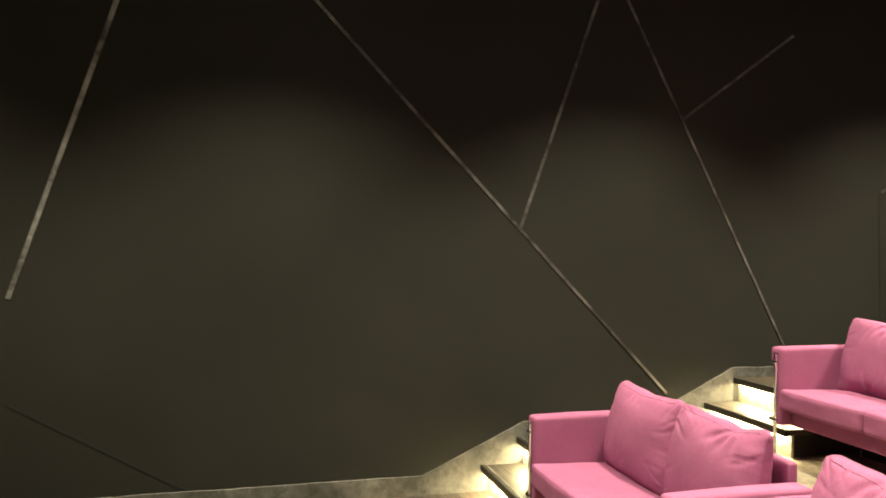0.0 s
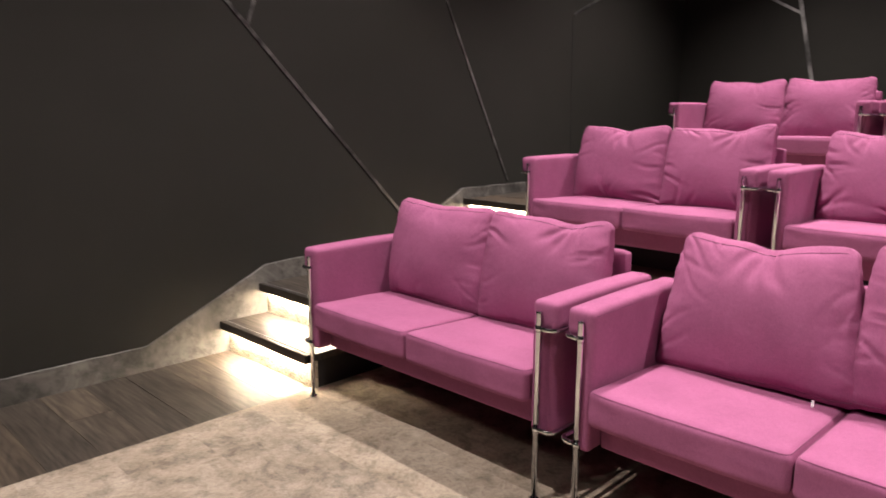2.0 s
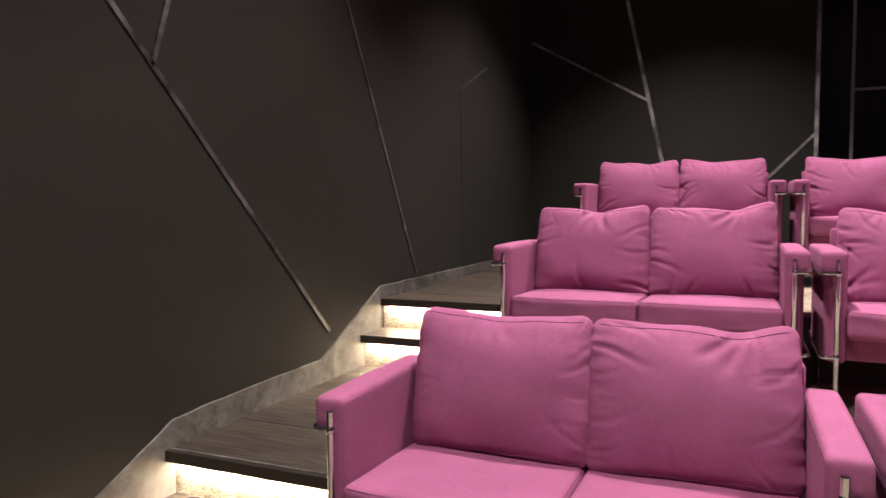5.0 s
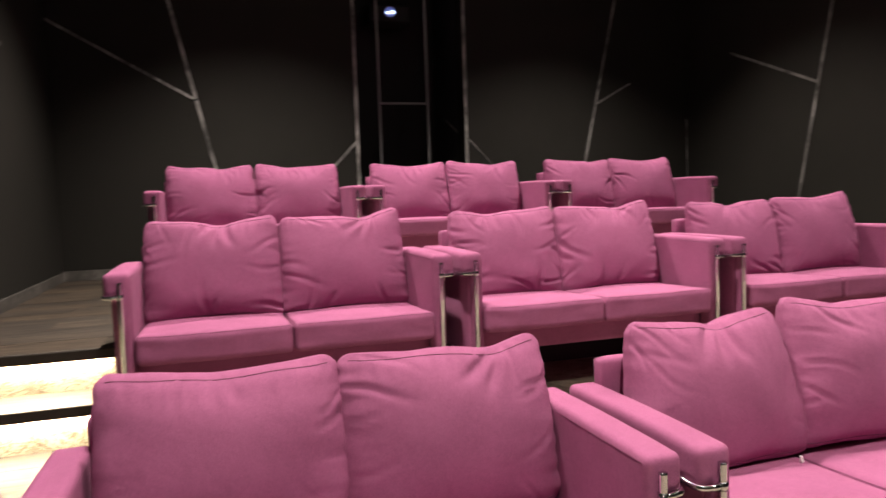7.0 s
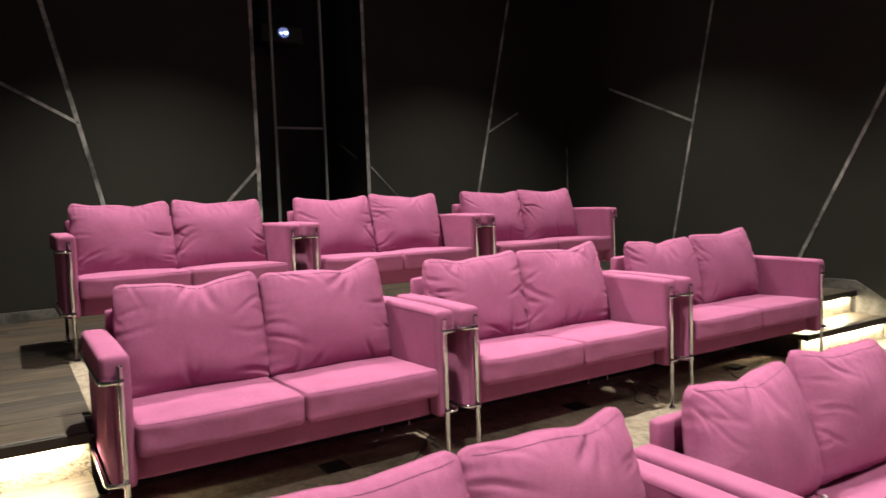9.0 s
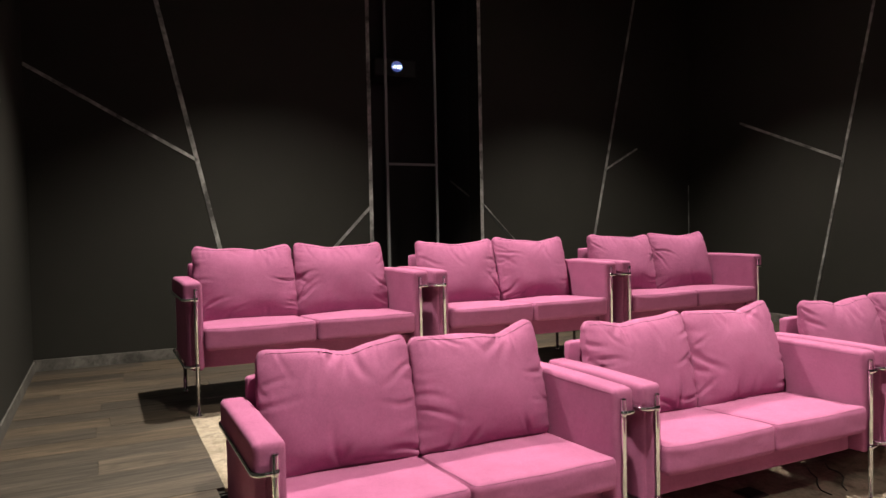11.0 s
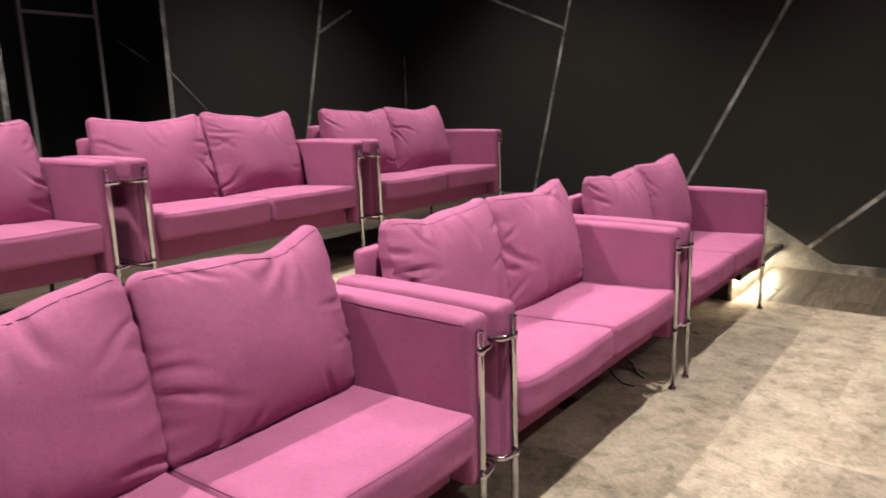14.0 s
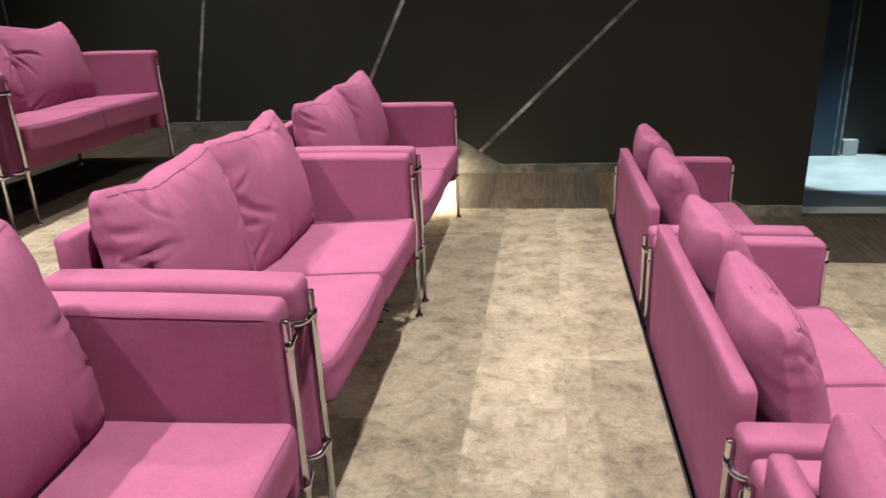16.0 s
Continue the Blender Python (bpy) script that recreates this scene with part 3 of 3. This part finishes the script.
THIRD_ROW = [(0.014, -0.3, 0.012, -1, -0.005), (0.012, 0.2, 0.012, 0, -0.005), (0.016, 0.0, 0.012, -1, -0.01),
             (0.018, -0.3, 0.01, 0, -0.005), (0.012, -0.4, 0.0, 1, 0), (0.016, -0.1, 0.012, -1, 0)]
TIER = ("lower floor", "middle tier", "upper tier")
LEVEL, LEAN, DROP = (0.0, T2, T3), (14.5, 15.5, 16), (0.0, 0.008, 0.011)
for row, pillows in enumerate((FIRST_ROW, SECOND_ROW, THIRD_ROW)):
    for col in range(3):
        pair = []
        for side in (0, 1):
            k = col * 2 + side
            sag, u0, lift, roll, up = pillows[k]
            pair.append((row * 6 + k + 1, sag, u0, lift, roll, LEAN[row], -0.012 if (row, k) in ((0, 0), (0, 2)) else 0, up - DROP[row]))
        sofa(ROW_X[row], SEAT_Y[col], LEVEL[row], pair, f"plum-pink fabric two-seat sofa with chrome legs on the {TIER[row]}")


# ---------------------------------------------------------------- projection recess
window = tagged(new("projection_window"), "tall dark glass projection window in a thin metal frame", "window", "", "structure")
for y in (1.807, 1.303):
    part("window_frame", boxed(7.23, 7.25, y - 0.012, y + 0.012, T3, TOP), FRAME, window)
part("window_bar", boxed(7.23, 7.25, 1.315, 1.795, 2.248, 2.270), FRAME, window)


def disc(x, y, z, ry, rz, depth):
    """A short oval plug that faces the room."""
    bm = tube(bmesh.new(), [(-depth / 2, 0, 0), (depth / 2, 0, 0)], 1.0, 24)
    for v in bm.verts:
        v.co = Vector((x + v.co.x, y + v.co.y * ry, z + v.co.z * rz))
    return bm


projector = tagged(new("projector"), "black ceiling projector with a glowing blue lens", "projector")
part("body", boxed(7.43, 7.77, 1.40, 1.84, 3.12, 3.29, 0.02), BLACK, projector)
part("lens_ring", disc(7.418, 1.622, 3.206, 0.066, 0.066, 0.03), RUBBER, projector, "black lens barrel")
part("lens", disc(7.399, 1.622, 3.206, 0.056, 0.050, 0.012), LENS, projector, "glowing blue lens")
part("lamp_core", disc(7.390, 1.600, 3.204, 0.022, 0.013, 0.010), CORE, projector, "bright white core of the lens")
part("lamp_core", disc(7.390, 1.648, 3.198, 0.014, 0.009, 0.010), CORE, projector, "bright white core of the lens")
part("bracket", boxed(7.58, 7.62, 1.60, 1.64, 3.285, TOP), BLACK, projector)

# ---------------------------------------------------------------- ceiling downlights
def downlight(x, y):
    root = tagged(new("downlight"), "small round black recessed downlight, lit, in the black ceiling", "downlight", "lit ceiling downlights")
    root.location = (x, y, TOP)
    ring = bmesh.new()
    outer, inner = [], []
    for k in range(24):
        c, d = math.cos(k * math.pi / 12), math.sin(k * math.pi / 12)
        outer.append([ring.verts.new((0.075 * c, 0.075 * d, z)) for z in (0.0, -0.006)])
        inner.append([ring.verts.new((0.048 * c, 0.048 * d, z)) for z in (-0.006, 0.0)])
    for k in range(24):
        a, b, c, d = outer[k], outer[(k + 1) % 24], inner[k], inner[(k + 1) % 24]
        ring.faces.new((a[0], b[0], b[1], a[1]))
        ring.faces.new((a[1], b[1], d[0], c[0]))
        ring.faces.new((c[0], d[0], d[1], c[1]))
    part("trim_ring", ring, BLACK, root, "black trim ring")
    glass = bmesh.new()
    glass.faces.new([glass.verts.new((0.045 * math.cos(-k * math.pi / 12), 0.045 * math.sin(-k * math.pi / 12), -0.003)) for k in range(24)])
    part("glass", glass, DOWNLIGHT, root, "lit glass of the downlight")


for sx, sy in SPOTS:
    downlight(sx, sy)

# ---------------------------------------------------------------- passage beside the front
def stone_material():
    m, n, l, b = material("pale_polished_stone", (0.6, 0.64, 0.63), 0.3)
    c = ramp(n, l, noise_node(n, l, position(n, l), 2.2, 6, 0.65).outputs[0], [(0.35, (0.24, 0.27, 0.27)), (0.65, (0.36, 0.39, 0.39))])
    l.new(c.outputs[0], b.inputs["Base Color"])
    return m


def blue_material():
    m, n, l, b = material("dark_blue_lacquer", (0.02, 0.05, 0.09), 0.35)
    c = ramp(n, l, noise_node(n, l, position(n, l), 1.5, 4).outputs[0], [(0.3, (0.006, 0.018, 0.034)), (0.7, (0.010, 0.028, 0.048))])
    l.new(c.outputs[0], b.inputs["Base Color"])
    return m


PALE, BLUE = stone_material(), blue_material()
BLUE_GREY = material("dark_blue_grey_band", (0.075, 0.095, 0.125), 0.4)[0]
structure("floor_passage", boxed(-3.6, 3.0, -3.85, RIGHT - 0.2, -0.2, 0.0), PALE, "pale polished floor of the passage beside the hall", "floor")
# strip of darker blue-grey colour across the pale floor, 3 mm proud
structure("floor_band", boxed(-3.6, 3.0, -2.26, -1.80, -0.2, 0.003), BLUE_GREY, "dark blue-grey band across the passage floor", "floor")
structure("threshold", boxed(OPENING[0], OPENING[1], RIGHT - 0.22, RIGHT - 0.08, -0.02, 0.003), PALE, "pale threshold strip in the doorway", "threshold")
structure("wall_passage", boxed(-0.27, 3.0, -3.8, -3.6, 0, TOP), BLUE, "dark blue glossy wall of the passage", "wall")
inlay(-3.6, R_IN, (-0.255, 0.0), (-0.255, TOP), 0.014, TRIM, 0.006, "wall_edge", "thin metal edge strip of the blue wall")
inlay(-3.6, R_IN, (-0.20, 0.0), (-0.20, TOP), 0.008, TRIM, 0.004, "wall_edge", "thin metal edge strip of the blue wall")
structure("wall_passage_far", boxed(-3.6, -0.27, -3.85, -3.68, 0, TOP), BLACK, "black far wall of the passage", "wall")
structure("wall_passage_end", boxed(3.0, 3.2, -3.85, RIGHT - 0.2, 0, TOP), WALL, "dark end wall of the passage", "wall")
structure("wall_passage_start", boxed(-3.8, -3.6, -3.85, RIGHT - 0.2, 0, TOP), WALL, "dark end wall of the passage", "wall")
structure("ceiling_passage", boxed(-3.8, 3.2, -3.85, RIGHT - 0.2, TOP, TOP + 0.2), BLACK, "matt black ceiling of the passage", "ceiling")
tagged(part("plinth", boxed(-0.425, -0.29, -3.72, -3.60, 0.0, 0.155, 0.006), PALE), "small pale stone plinth at the edge of the blue wall", "plinth")
# unseen lamp without a fixture, added to brighten the pale passage floor
passage_fill_lamp = spot(-0.2, -2.93, 2300, 24, 0.25)
passage_fill_lamp.data.color = (0.75, 0.92, 1.0)

# ---------------------------------------------------------------- sockets and cables under the second row
def floor_socket(x, y, z):
    root = tagged(new("floor_socket"), "black floor socket box under the sofa", "socket")
    root.location = (x, y, z)
    part("lid", boxed(-0.05, 0.05, -0.05, 0.05, 0.0, 0.012, 0.004), BLACK, root)
    part("rim", boxed(-0.058, 0.058, -0.058, 0.058, 0.0, 0.006, 0.002), RUBBER, root)
    return root


for sx, sy in ((3.50, 2.90), (3.50, 1.45), (3.50, 0.05)):
    floor_socket(sx, sy, T2 + 0.001)
for k, y in enumerate((2.6, 1.16, 1.0, 0.3)):
    dice = random.Random(k)
    line = [(3.30 + 0.06 * i, y - 0.05 * i + dice.uniform(-0.03, 0.03), T2 + 0.005) for i in range(6)]
    tagged(part("power_cable", tube(bmesh.new(), line, 0.003, 6), RUBBER, None, "", True), "black power cable lying on the floor under the sofa", "cable")

# ---------------------------------------------------------------- floor planks and carpet tiles
rng = random.Random(5)
PLANK = mesh_of("plank", boxed(-0.5, 0.5, -0.5, 0.5, -0.5, 0.5), FLOOR_WOOD)
TILE = mesh_of("carpet_tile", boxed(-0.5, 0.5, -0.5, 0.5, -0.5, 0.5), CARPET)


def lay(parent, mesh, name, x0, x1, y0, y1, top, thick, width, lengths, gap, lift=0.0):
    rows = max(1, round((x1 - x0) / width))
    w = (x1 - x0) / rows
    for i in range(rows):
        y = y0 - rng.random() * lengths[0] * 0.7
        while y < y1 - 0.01:
            e = y + rng.uniform(*lengths)
            if y1 - e < 0.12:
                e = y1
            a, b = max(y, y0), min(e, y1)
            if b - a > 0.03:
                ob = part(name, mesh, None, parent)
                ob.matrix_basis = pose(x0 + (i + 0.5) * w, (a + b) / 2, top - thick / 2 + rng.uniform(-lift, lift)) @ Matrix.Diagonal((w - gap, b - a - gap, thick, 1))
            y = e


planks_low = tagged(new("plank_floor_lower"), "grey-brown wooden floor planks on the lower level", "floor", "", "structure")
planks_mid = tagged(new("plank_floor_middle"), "grey-brown wooden floor planks on the middle tier", "floor", "", "structure")
planks_top = tagged(new("plank_floor_upper"), "grey-brown wooden floor planks on the upper tier", "floor", "", "structure")
CAR_L, CAR_R = 3.885, -0.565
WIDE, LONG = 0.19, (0.7, 1.5)
for y0, y1 in ((CAR_L, LEFT), (RIGHT, CAR_R)):
    lay(planks_low, PLANK, "plank", FRONT, N1 + 0.05, y0, y1, 0.0, 0.013, WIDE, LONG, 0.0016, 0.0008)
lay(planks_low, PLANK, "plank", OPENING[0], 0.75, RIGHT - 0.08, RIGHT, 0.0, 0.013, WIDE, LONG, 0.0016, 0.0008)
for y0, y1 in ((CAR_L, LEFT), (RIGHT, CAR_R)):
    lay(planks_mid, PLANK, "plank", EDGE2 + 0.02, N3 + 0.05, y0, y1, T2, 0.013, WIDE, LONG, 0.0016, 0.0008)
for y0, y1 in ((3.83, LEFT), (RIGHT, -0.5)):
    lay(planks_top, PLANK, "plank", EDGE3 + 0.02, 5.02, y0, y1, T3, 0.013, WIDE, LONG, 0.0016, 0.0008)
lay(planks_top, PLANK, "plank", 5.02, BACK, RIGHT, LEFT, T3, 0.013, WIDE, LONG, 0.0016, 0.0008)

carpet_low = tagged(new("carpet_lower"), "mottled beige-grey carpet planks in front of the first row", "carpet", "", "structure")
carpet_mid = tagged(new("carpet_middle"), "mottled beige-grey carpet planks on the middle tier", "carpet", "", "structure")
carpet_top = tagged(new("carpet_upper"), "mottled beige-grey carpet planks on the upper tier", "carpet", "", "structure")
lay(carpet_low, TILE, "carpet_tile", FRONT, EDGE2 - 0.012, CAR_R, CAR_L, 0.001, 0.014, 0.315, (1.0, 1.6), 0.0003)
lay(carpet_mid, TILE, "carpet_tile", EDGE2 + 0.002, EDGE3 - 0.012, CAR_R, CAR_L, T2 + 0.001, 0.014, 0.315, (1.0, 1.6), 0.0003)
lay(carpet_top, TILE, "carpet_tile", EDGE3 + 0.002, 5.02, -0.5, 3.83, T3 + 0.001, 0.014, 0.315, (1.0, 1.6), 0.0003)
